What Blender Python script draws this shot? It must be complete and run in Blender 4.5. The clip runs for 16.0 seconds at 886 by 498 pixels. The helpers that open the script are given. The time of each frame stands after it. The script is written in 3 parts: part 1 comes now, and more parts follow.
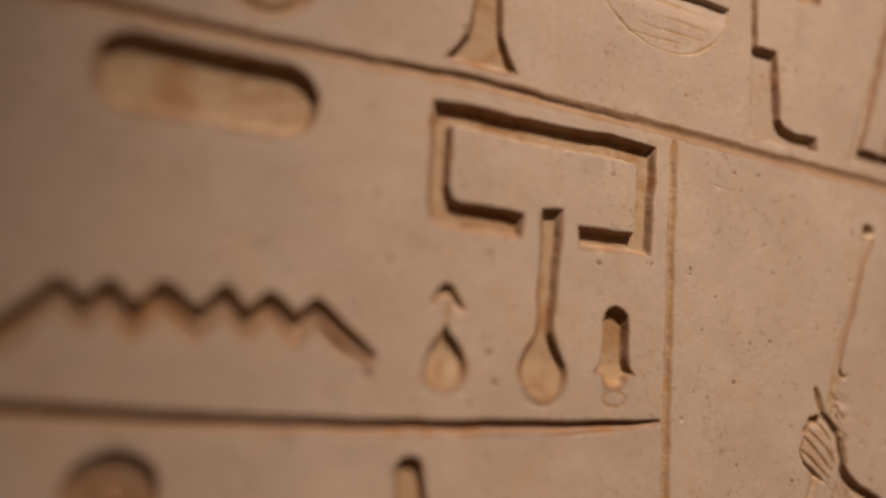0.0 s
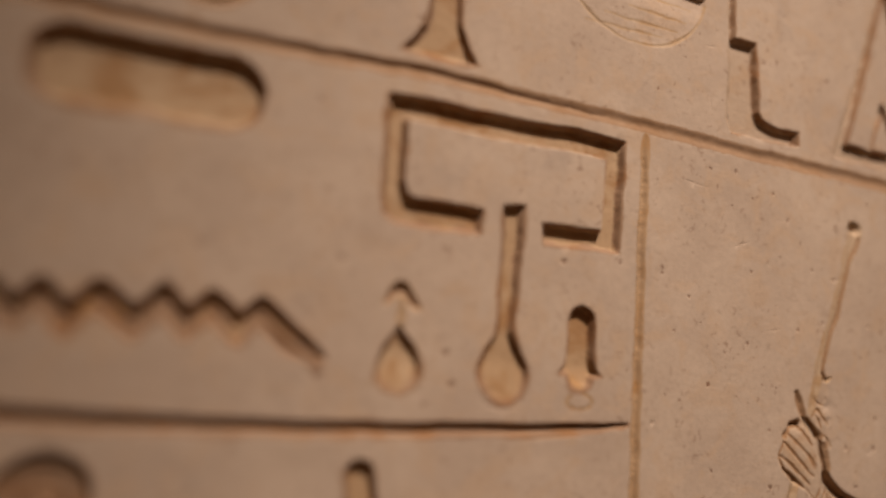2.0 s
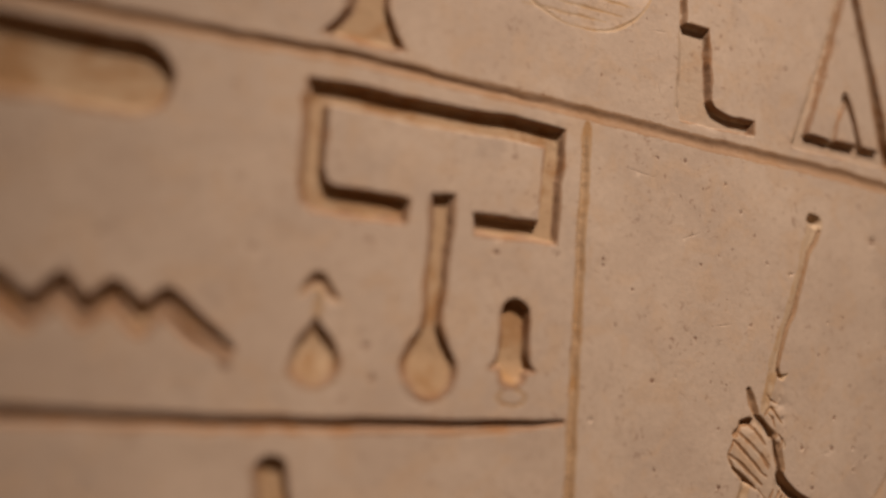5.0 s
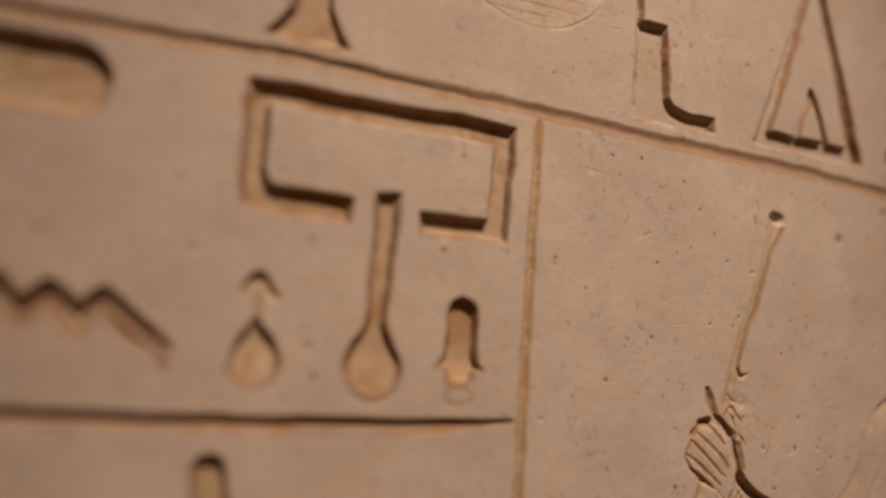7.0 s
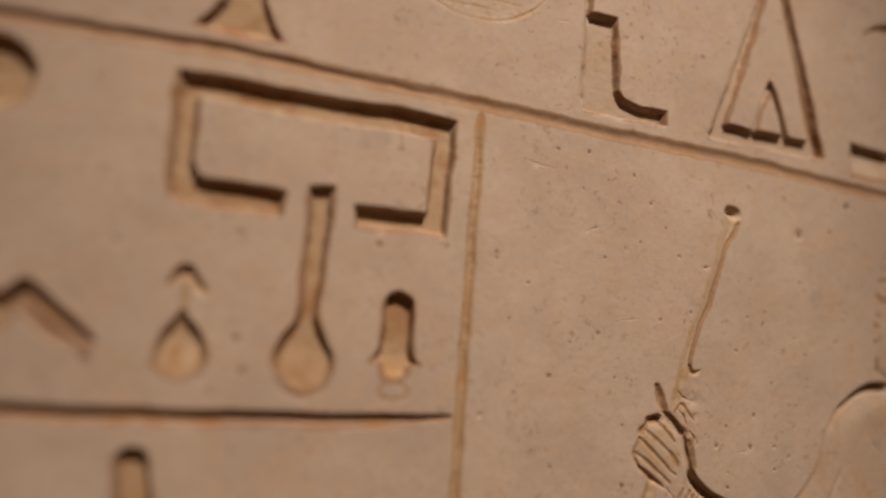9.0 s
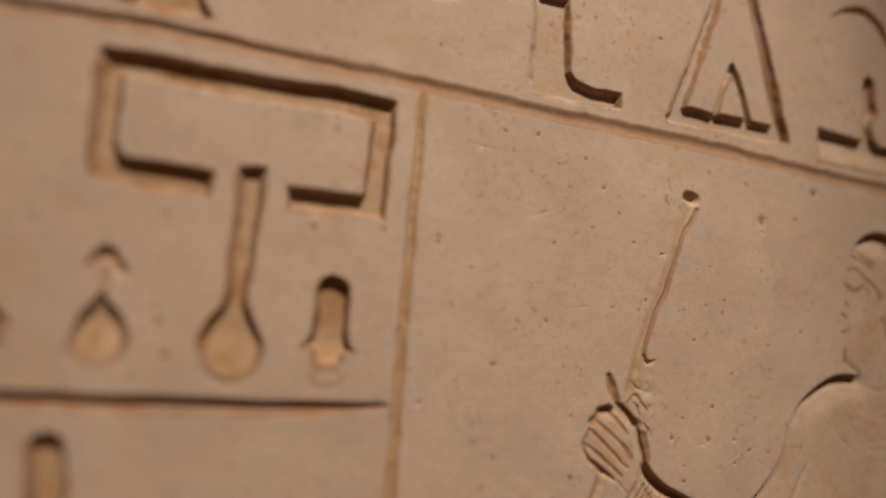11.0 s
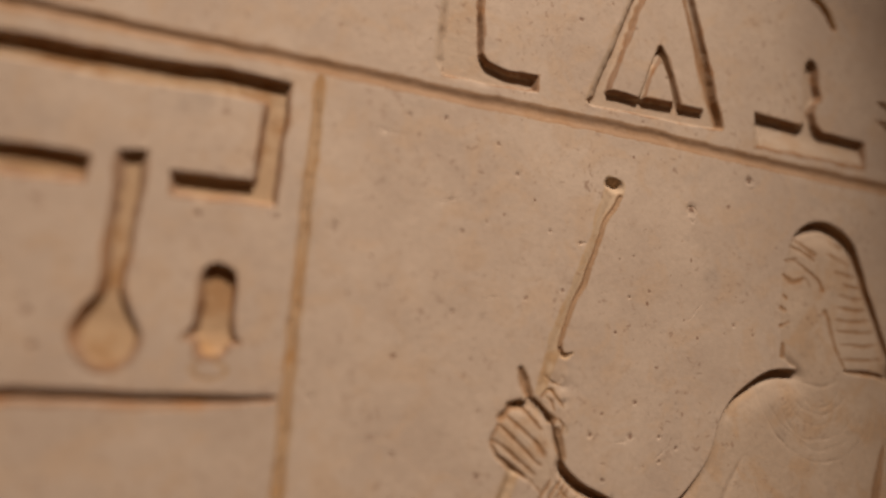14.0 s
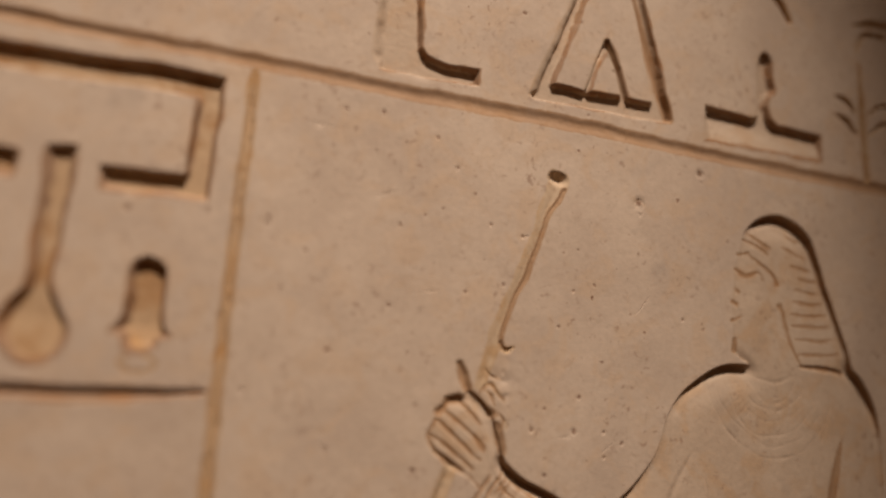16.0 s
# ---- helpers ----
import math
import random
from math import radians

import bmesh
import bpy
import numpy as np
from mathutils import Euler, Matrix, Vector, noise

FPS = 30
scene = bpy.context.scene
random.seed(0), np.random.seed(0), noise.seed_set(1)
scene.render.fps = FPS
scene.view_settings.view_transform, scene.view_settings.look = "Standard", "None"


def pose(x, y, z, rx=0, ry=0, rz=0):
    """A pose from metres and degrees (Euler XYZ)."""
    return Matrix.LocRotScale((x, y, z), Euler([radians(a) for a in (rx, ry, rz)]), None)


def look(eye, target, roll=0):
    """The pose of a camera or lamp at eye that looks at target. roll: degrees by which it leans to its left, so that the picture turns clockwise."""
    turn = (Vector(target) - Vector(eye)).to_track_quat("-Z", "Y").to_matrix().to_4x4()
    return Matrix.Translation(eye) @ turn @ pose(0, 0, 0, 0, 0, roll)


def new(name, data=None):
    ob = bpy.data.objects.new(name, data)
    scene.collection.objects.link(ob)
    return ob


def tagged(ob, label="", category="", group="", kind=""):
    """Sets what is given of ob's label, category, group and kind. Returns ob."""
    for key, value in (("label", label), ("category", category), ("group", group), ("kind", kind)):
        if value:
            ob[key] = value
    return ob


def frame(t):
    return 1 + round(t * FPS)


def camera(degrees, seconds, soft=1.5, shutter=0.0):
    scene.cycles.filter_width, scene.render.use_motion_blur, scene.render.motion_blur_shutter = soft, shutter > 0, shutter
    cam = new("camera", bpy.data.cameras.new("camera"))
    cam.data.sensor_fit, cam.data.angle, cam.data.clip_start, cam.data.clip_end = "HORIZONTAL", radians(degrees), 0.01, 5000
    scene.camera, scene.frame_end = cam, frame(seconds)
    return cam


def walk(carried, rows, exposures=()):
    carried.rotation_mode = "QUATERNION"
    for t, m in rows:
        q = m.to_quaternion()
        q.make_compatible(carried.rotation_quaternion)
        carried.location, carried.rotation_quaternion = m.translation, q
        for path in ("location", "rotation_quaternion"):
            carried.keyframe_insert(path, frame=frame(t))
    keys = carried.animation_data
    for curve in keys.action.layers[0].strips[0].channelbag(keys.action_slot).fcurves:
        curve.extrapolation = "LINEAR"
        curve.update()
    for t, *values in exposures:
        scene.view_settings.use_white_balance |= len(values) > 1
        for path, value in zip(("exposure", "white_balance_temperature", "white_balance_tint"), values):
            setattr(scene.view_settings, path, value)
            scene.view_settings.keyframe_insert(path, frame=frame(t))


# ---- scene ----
cam = camera(75.58, 16.0, soft=2.6)
PATH = [
    (0, (0.10799, 0.08344, 1.55190), (0.28511, 0.54742, 1.60974), 5.387),
    (0.5, (0.11291, 0.08335, 1.55230), (0.28802, 0.54810, 1.61014), 5.395),
    (1, (0.11802, 0.08317, 1.55245), (0.29112, 0.54859, 1.61086), 5.439),
    (1.5, (0.12304, 0.08285, 1.55256), (0.29412, 0.54897, 1.61145), 5.433),
    (2, (0.12801, 0.08251, 1.55295), (0.29697, 0.54949, 1.61109), 5.491),
    (2.5, (0.13275, 0.08220, 1.55264), (0.30046, 0.54965, 1.61066), 5.511),
    (3, (0.13763, 0.08193, 1.55222), (0.30388, 0.54988, 1.61041), 5.539),
    (3.5, (0.14276, 0.08195, 1.55250), (0.30825, 0.55020, 1.61037), 5.495),
    (4, (0.14804, 0.08152, 1.55257), (0.31269, 0.55012, 1.61008), 5.518),
    (6.5, (0.17400, 0.07327, 1.55458), (0.33080, 0.54460, 1.61166), 5.657),
    (7, (0.17970, 0.07162, 1.55473), (0.33465, 0.54355, 1.61187), 5.559),
    (7.5, (0.18594, 0.06979, 1.55524), (0.33934, 0.54234, 1.61152), 5.628),
    (8, (0.19235, 0.06808, 1.55557), (0.34384, 0.54123, 1.61199), 5.624),
    (8.5, (0.19930, 0.06679, 1.55550), (0.34838, 0.54066, 1.61222), 5.618),
    (9, (0.20630, 0.06518, 1.55474), (0.35290, 0.53973, 1.61227), 5.619),
    (11.5, (0.24095, 0.06402, 1.55073), (0.37874, 0.54098, 1.61010), 5.688),
    (12, (0.24902, 0.06375, 1.55047), (0.38441, 0.54129, 1.61059), 5.663),
    (12.5, (0.25582, 0.06414, 1.55081), (0.39189, 0.54154, 1.61060), 5.567),
    (13, (0.26279, 0.06348, 1.55045), (0.39808, 0.54106, 1.61064), 5.510),
    (13.5, (0.26920, 0.06254, 1.55011), (0.40317, 0.54042, 1.61082), 5.603),
    (14, (0.27546, 0.06136, 1.55065), (0.40756, 0.53979, 1.61109), 5.642),
    (14.5, (0.28179, 0.05988, 1.55020), (0.41220, 0.53853, 1.61261), 5.572),
    (15, (0.28791, 0.05843, 1.55042), (0.41710, 0.53732, 1.61346), 5.488),
    (15.5, (0.29484, 0.05677, 1.54980), (0.42199, 0.53606, 1.61394), 5.449),
    (16, (0.30245, 0.05492, 1.54899), (0.42671, 0.53498, 1.61304), 5.454),
]
walk(cam, [(t, look(eye, target, roll)) for t, eye, target, roll in PATH],
     exposures=((0, -0.05, 6680, 13.6), (4, -0.08, 6650, 13.0), (9, -0.10, 6560, 11.4), (12.5, -0.07, 6500, 10.0), (16, 0.0, 6480, 9.6)))
# shallow depth of field: the lens is focused on the stone a hand and a half away
cam.data.dof.use_dof = True
cam.data.dof.focus_distance = 0.243
cam.data.dof.aperture_fstop = 1.25

# ---- light ----
world = bpy.data.worlds.new("world")
scene.world = world
world.use_nodes = True
world.node_tree.nodes["Background"].inputs["Color"].default_value = (0.25, 0.16, 0.10, 1)
world.node_tree.nodes["Background"].inputs["Strength"].default_value = 0.02

lamp = bpy.data.lights.new("gallery_spotlight", "SPOT")
lamp.energy, lamp.color = 189.0, (1.0, 0.851, 0.742)
lamp.spot_size, lamp.spot_blend, lamp.shadow_soft_size = radians(23.0), 1.0, 0.05
spot = new("gallery_spotlight", lamp)
spot.matrix_world = look((0.29, -0.66, 3.02), (0.312, 0.27, 1.512))
# added unseen lamp: its bounce off the floor lifts the shadows in the cuts
down = bpy.data.lights.new("unseen_bounce_fill", "SPOT")
down.energy, down.color = 220.0, (1.0, 0.77, 0.62)
down.spot_size, down.spot_blend, down.shadow_soft_size = radians(78), 0.5, 0.06
new("unseen_bounce_fill", down).matrix_world = look((0.3, -1.6, 3.12), (0.3, -1.6001, 0.0))


# ---- materials ----
def nodes_of(name):
    m = bpy.data.materials.new(name)
    m.use_nodes = True
    t = m.node_tree
    return m, t.nodes, t.links, t.nodes["Principled BSDF"]


def stone(name, light, dark, stain, stain_amount, rough=0.86, grain=1.0):
    """Limestone: broad cloudy tone, warm stains, fine grain and dark specks, with a fine relief."""
    m, n, l, b = nodes_of(name)
    geo = n.new("ShaderNodeNewGeometry")

    def noise_tex(scale, detail=4.0, roughness=0.55, distort=0.0):
        t = n.new("ShaderNodeTexNoise")
        t.inputs["Scale"].default_value, t.inputs["Detail"].default_value = scale, detail
        t.inputs["Roughness"].default_value, t.inputs["Distortion"].default_value = roughness, distort
        l.new(geo.outputs["Position"], t.inputs["Vector"])
        return t.outputs["Fac"]

    def ramp(fac, lo, hi):
        r = n.new("ShaderNodeMapRange")
        r.interpolation_type = "SMOOTHSTEP"
        r.inputs["From Min"].default_value, r.inputs["From Max"].default_value = lo, hi
        l.new(fac, r.inputs["Value"])
        return r.outputs["Result"]

    def mix(fac, a, c):
        x = n.new("ShaderNodeMix")
        x.data_type = "RGBA"
        if hasattr(fac, "links"):
            l.new(fac, x.inputs[0])
        else:
            x.inputs[0].default_value = fac
        for sock, v in ((x.inputs[6], a), (x.inputs[7], c)):
            if hasattr(v, "links"):
                l.new(v, sock)
            else:
                sock.default_value = (*v, 1)
        return x.outputs[2]

    def times(fac, k):
        x = n.new("ShaderNodeMath")
        x.operation = "MULTIPLY"
        l.new(fac, x.inputs[0])
        x.inputs[1].default_value = k
        return x.outputs[0]

    cloud = mix(ramp(noise_tex(22, 5, 0.6, 0.4), 0.30, 0.70), dark, light)
    warm = mix(times(ramp(noise_tex(62, 4, 0.6, 0.8), 0.47, 0.66), stain_amount), cloud, stain)
    grey = tuple(0.62 * c + 0.05 for c in dark)
    worn = mix(times(ramp(noise_tex(38, 4, 0.6, 0.2), 0.60, 0.74), 0.34), warm, grey)
    mottle = times(ramp(noise_tex(165, 5, 0.68, 1.4), 0.54, 0.68), 0.24 * grain)
    worn = mix(mottle, worn, (0.70 * dark[0], 0.62 * dark[1], 0.54 * dark[2]))
    fine = mix(times(ramp(noise_tex(520, 3, 0.7), 0.35, 0.75), 0.15 * grain), worn, tuple(0.55 * c for c in dark))
    many = n.new("ShaderNodeMath")
    many.operation = "MULTIPLY"
    l.new(ramp(noise_tex(360, 2, 0.5, 0.9), 0.62, 0.69), many.inputs[0])
    l.new(ramp(noise_tex(30, 3, 0.6, 0.3), 0.34, 0.72), many.inputs[1])
    speck = mix(times(many.outputs[0], 0.72 * min(1.0, grain)), fine, (0.50 * dark[0], 0.38 * dark[1], 0.32 * dark[2]))
    l.new(speck, b.inputs["Base Color"])
    b.inputs["Roughness"].default_value = rough
    b.inputs["Specular IOR Level"].default_value = 0.25
    brush = n.new("ShaderNodeVectorMath")
    brush.operation = "MULTIPLY"
    brush.inputs[1].default_value = (60, 60, 620)
    l.new(geo.outputs["Position"], brush.inputs[0])
    drag = n.new("ShaderNodeTexNoise")
    drag.inputs["Scale"].default_value, drag.inputs["Detail"].default_value = 1.0, 3.0
    l.new(brush.outputs[0], drag.inputs["Vector"])
    last = n.new("ShaderNodeBump")
    last.inputs["Distance"].default_value, last.inputs["Strength"].default_value = 0.0002, 0.06 * grain
    l.new(drag.outputs["Fac"], last.inputs["Height"])
    last = last.outputs["Normal"]
    for scale, dist, strength in ((110, 0.0006, 0.36 * grain), (230, 0.0004, 0.26 * grain), (420, 0.00025, 0.40 * grain), (1500, 0.0001, 0.30 * grain)):
        bump = n.new("ShaderNodeBump")
        bump.inputs["Distance"].default_value, bump.inputs["Strength"].default_value = dist, strength
        l.new(noise_tex(scale, 3, 0.6), bump.inputs["Height"])
        if last:
            l.new(last, bump.inputs["Normal"])
        last = bump.outputs["Normal"]
    l.new(last, b.inputs["Normal"])
    return m


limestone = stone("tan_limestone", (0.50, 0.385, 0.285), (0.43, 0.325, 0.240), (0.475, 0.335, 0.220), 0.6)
figure_stone = stone("warm_worn_limestone", (0.49, 0.370, 0.264), (0.420, 0.308, 0.214), (0.445, 0.295, 0.175), 0.75)
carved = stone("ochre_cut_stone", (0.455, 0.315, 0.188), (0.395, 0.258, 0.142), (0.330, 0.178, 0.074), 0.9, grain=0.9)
seat_cut = stone("pale_cut_stone", (0.480, 0.362, 0.258), (0.415, 0.308, 0.214), (0.430, 0.285, 0.170), 0.65, grain=0.9)
staff_cut = stone("pale_ochre_cut_stone", (0.490, 0.360, 0.238), (0.425, 0.300, 0.186), (0.400, 0.240, 0.110), 0.7, grain=0.9)
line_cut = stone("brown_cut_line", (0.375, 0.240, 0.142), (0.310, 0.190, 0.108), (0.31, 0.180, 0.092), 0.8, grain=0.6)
border_cut = stone("rusty_cut_line", (0.44, 0.296, 0.170), (0.38, 0.240, 0.128), (0.39, 0.215, 0.085), 0.9, grain=0.3)
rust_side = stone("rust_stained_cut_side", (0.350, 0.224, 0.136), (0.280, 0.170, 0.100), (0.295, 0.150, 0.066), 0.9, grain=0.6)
# brown of old dirt; on the figure's edge it also stands in for shade
dirt_and_shade = stone("brown_dirt_and_shade", (0.350, 0.218, 0.122), (0.280, 0.166, 0.088), (0.30, 0.155, 0.066), 0.7, grain=0.6)
pit_dirt = stone("pit_dirt", (0.29, 0.185, 0.125), (0.20, 0.125, 0.080), (0.22, 0.115, 0.065), 0.6)
plaster = stone("brown_plaster", (0.46, 0.36, 0.27), (0.40, 0.31, 0.23), (0.40, 0.29, 0.20), 0.4)
slate = stone("brown_floor_stone", (0.40, 0.30, 0.22), (0.33, 0.25, 0.18), (0.34, 0.24, 0.16), 0.4, rough=0.6)

# ---- the carved field: a height map in millimetres, u along the wall, v up ----
WALL_Y, WALL_Z, STEP, BLOCK = 0.27, 1.5, 0.3, 8
U0, V0 = -20.0, -66.0
NX, NY = 8 * 276, 8 * 141
axis_u = (U0 + STEP * np.arange(NX + 1)).astype(np.float32)
axis_v = (V0 + STEP * np.arange(NY + 1)).astype(np.float32)
U, V = np.meshgrid(axis_u, axis_v)
U1, V1 = float(axis_u[-1]), float(axis_v[-1])


def smooth(x):
    x = np.clip(x, 0, 1)
    return x * x * (3 - 2 * x)


def value_noise(u, v, size, seed):
    """Smooth noise from -1 to 1 with features about size millimetres wide."""
    grid = np.random.RandomState(seed).uniform(-1, 1, (256, 256)).astype(np.float32)
    a, b = u / size + 1000, v / size + 1000
    i, j = np.floor(a).astype(np.int32), np.floor(b).astype(np.int32)
    fa, fb = smooth(a - i), smooth(b - j)
    i0, j0, i1, j1 = i % 256, j % 256, (i + 1) % 256, (j + 1) % 256
    return (grid[j0, i0] * (1 - fa) + grid[j0, i1] * fa) * (1 - fb) + (grid[j1, i0] * (1 - fa) + grid[j1, i1] * fa) * fb


# hand-cut edges wander a little
UW = U + 0.38 * value_noise(U, V, 7.0, 11) + 0.11 * value_noise(U, V, 2.1, 12) + 0.04 * value_noise(U, V, 0.95, 17)
VW = V + 0.38 * value_noise(U, V, 7.0, 13) + 0.11 * value_noise(U, V, 2.1, 14) + 0.04 * value_noise(U, V, 0.95, 18)
ROUGH = value_noise(U, V, 3.1, 15) * 0.6 + value_noise(U, V, 1.2, 16) * 0.4

# the dressed face: slight waves and dressing marks, flat again at the rim of the field
H = 0.30 * value_noise(U, V, 46, 1) + 0.13 * value_noise(U, V, 17, 2) + 0.035 * value_noise(U, V, 5.5, 3)
RIM = smooth(np.minimum(np.minimum(U - U0, U1 - U), np.minimum(V - V0, V1 - V)) / 12)
H *= RIM
LABEL = np.zeros(U.shape, np.int16)
SIDE = np.zeros(U.shape, bool)
SIGNS = []


def blur(a, r):
    """A soft mean over 2 r + 1 cells each way."""
    for _ in range(2):
        for ax in (0, 1):
            c = np.cumsum(np.pad(a, [(r + 1, r) if k == ax else (0, 0) for k in (0, 1)], mode="edge"), axis=ax, dtype=np.float64)
            n = a.shape[ax]
            a = ((np.take(c, range(2 * r + 1, 2 * r + 1 + n), ax) - np.take(c, range(n), ax)) / (2 * r + 1)).astype(np.float32)
    return a


def window(lo_u, lo_v, hi_u, hi_v, pad=6):
    i0, i1 = np.clip(np.array([(lo_u - pad - U0) / STEP, (hi_u + pad - U0) / STEP]), 0, NX + 1).astype(int)
    j0, j1 = np.clip(np.array([(lo_v - pad - V0) / STEP, (hi_v + pad - V0) / STEP]), 0, NY + 1).astype(int)
    return np.s_[j0:j1, i0:i1]


def box_of(points):
    p = np.array(points)
    return (*p[:, :2].min(0), *p[:, :2].max(0))


def sd_polygon(u, v, pts):
    """Signed distance to a closed outline, minus inside."""
    d = np.full(u.shape, 1e9, np.float32)
    sign = np.ones(u.shape, np.float32)
    for k in range(len(pts)):
        (ax, ay), (bx, by) = pts[k], pts[k - 1]
        ex, ey, wx, wy = bx - ax, by - ay, u - ax, v - ay
        t = np.clip((wx * ex + wy * ey) / (ex * ex + ey * ey), 0, 1)
        d = np.minimum(d, (wx - ex * t) ** 2 + (wy - ey * t) ** 2)
        c1, c2, c3 = v >= ay, v < by, ex * wy > ey * wx
        sign = np.where((c1 & c2 & c3) | (~c1 & ~c2 & ~c3), -sign, sign)
    return sign * np.sqrt(d)


def sd_stroke(u, v, pts):
    """Signed distance to a stroke through points (u, v, half width)."""
    best = np.full(u.shape, 1e9, np.float32)
    for (ax, ay, ar), (bx, by, br) in zip(pts, pts[1:]):
        ex, ey, wx, wy = bx - ax, by - ay, u - ax, v - ay
        t = np.clip((wx * ex + wy * ey) / (ex * ex + ey * ey), 0, 1)
        best = np.minimum(best, np.hypot(wx - ex * t, wy - ey * t) - (ar + (br - ar) * t))
    return best


def curve(pts, n=6):
    """A smooth line through points of any width (Catmull-Rom)."""
    p = np.array(pts, float)
    p = np.vstack([2 * p[0] - p[1], p, 2 * p[-1] - p[-2]])
    out = []
    for k in range(1, len(p) - 2):
        for t in np.arange(n) / n:
            a, b, c, d = p[k - 1:k + 3]
            out.append(0.5 * (2 * b + (c - a) * t + (2 * a - 5 * b + 4 * c - d) * t * t + (3 * b - a - 3 * c + d) * t ** 3))
    out.append(p[-2])
    return [tuple(x) for x in out]


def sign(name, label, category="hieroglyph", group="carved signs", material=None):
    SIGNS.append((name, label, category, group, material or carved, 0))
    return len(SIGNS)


def piece(name, owner, label="", material=None):
    """A part of a sign with a look of its own."""
    SIGNS.append((name, label, "", "", material or SIGNS[owner - 1][4], owner))
    return len(SIGNS)


def split(owner, name, where, label=""):
    """Makes the share of a sign that lies in where(u, v) a part of its own."""
    k = piece(name, owner, label)
    LABEL[(LABEL == owner) & where(U, V)] = k


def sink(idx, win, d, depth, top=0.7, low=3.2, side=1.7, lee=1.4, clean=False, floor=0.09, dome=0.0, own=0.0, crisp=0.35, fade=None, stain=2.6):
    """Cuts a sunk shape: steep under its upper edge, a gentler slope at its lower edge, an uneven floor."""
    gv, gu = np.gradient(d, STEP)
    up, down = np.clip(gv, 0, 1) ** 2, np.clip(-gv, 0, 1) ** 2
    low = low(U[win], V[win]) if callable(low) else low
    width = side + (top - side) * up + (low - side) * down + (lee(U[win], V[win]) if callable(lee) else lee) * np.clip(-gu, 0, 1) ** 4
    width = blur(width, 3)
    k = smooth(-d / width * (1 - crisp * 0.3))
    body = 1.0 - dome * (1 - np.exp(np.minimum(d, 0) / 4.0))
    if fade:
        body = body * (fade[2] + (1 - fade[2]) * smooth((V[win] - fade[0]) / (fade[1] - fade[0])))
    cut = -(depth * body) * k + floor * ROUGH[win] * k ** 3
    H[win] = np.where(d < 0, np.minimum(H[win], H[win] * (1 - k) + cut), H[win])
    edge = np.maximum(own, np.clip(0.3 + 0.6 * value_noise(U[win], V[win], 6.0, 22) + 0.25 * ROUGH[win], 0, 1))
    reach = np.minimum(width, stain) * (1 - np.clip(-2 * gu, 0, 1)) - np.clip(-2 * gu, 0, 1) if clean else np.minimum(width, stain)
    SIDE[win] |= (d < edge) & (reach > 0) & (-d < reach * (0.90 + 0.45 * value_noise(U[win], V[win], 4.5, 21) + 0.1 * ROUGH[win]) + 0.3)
    if idx:
        LABEL[win] = np.where(d < edge, idx, LABEL[win])


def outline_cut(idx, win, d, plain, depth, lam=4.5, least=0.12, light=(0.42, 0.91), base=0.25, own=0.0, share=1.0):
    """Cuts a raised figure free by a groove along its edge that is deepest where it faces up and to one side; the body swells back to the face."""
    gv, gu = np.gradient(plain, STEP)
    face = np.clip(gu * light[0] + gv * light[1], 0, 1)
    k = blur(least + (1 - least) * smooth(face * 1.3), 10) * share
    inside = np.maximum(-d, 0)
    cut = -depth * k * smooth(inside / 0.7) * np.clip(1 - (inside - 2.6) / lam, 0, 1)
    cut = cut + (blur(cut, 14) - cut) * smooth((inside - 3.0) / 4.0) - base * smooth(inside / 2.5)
    # shade put into the colour, widest where the edge faces up
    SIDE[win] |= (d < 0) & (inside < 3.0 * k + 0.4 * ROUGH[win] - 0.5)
    H[win] = np.where(d < 0, H[win] + cut + 0.05 * ROUGH[win] * smooth(inside / 1.5), H[win])
    if idx:
        LABEL[win] = np.where(d < own, idx, LABEL[win])


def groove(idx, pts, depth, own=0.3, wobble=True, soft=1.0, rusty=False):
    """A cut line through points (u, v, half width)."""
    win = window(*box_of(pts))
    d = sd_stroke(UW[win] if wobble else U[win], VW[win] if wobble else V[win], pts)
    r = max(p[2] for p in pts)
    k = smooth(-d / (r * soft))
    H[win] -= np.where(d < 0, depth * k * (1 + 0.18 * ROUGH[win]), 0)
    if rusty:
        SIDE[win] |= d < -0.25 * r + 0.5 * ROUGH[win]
    if idx:
        LABEL[win] = np.where(d < own * 0, idx, LABEL[win])


def polygon_sign(name, label, pts, depth, material=None, rounded=False, **kw):
    if rounded:
        pts = [p[:2] for p in curve(list(pts) + [pts[0]], 5)][:-1]
    win = window(*box_of(pts))
    idx = sign(name, label, material=material)
    sink(idx, win, sd_polygon(UW[win], VW[win], pts), depth, **kw)
    return idx


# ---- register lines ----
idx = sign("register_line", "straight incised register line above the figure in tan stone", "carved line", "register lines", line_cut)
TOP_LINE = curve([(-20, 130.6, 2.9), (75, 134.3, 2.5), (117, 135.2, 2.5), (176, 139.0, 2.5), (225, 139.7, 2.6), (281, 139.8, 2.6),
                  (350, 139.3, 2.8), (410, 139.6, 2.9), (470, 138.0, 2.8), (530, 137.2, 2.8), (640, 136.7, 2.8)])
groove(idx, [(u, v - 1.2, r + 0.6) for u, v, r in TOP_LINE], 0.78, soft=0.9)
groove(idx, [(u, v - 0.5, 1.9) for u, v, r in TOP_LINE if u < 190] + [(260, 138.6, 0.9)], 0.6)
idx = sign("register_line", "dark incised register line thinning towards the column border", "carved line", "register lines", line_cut)
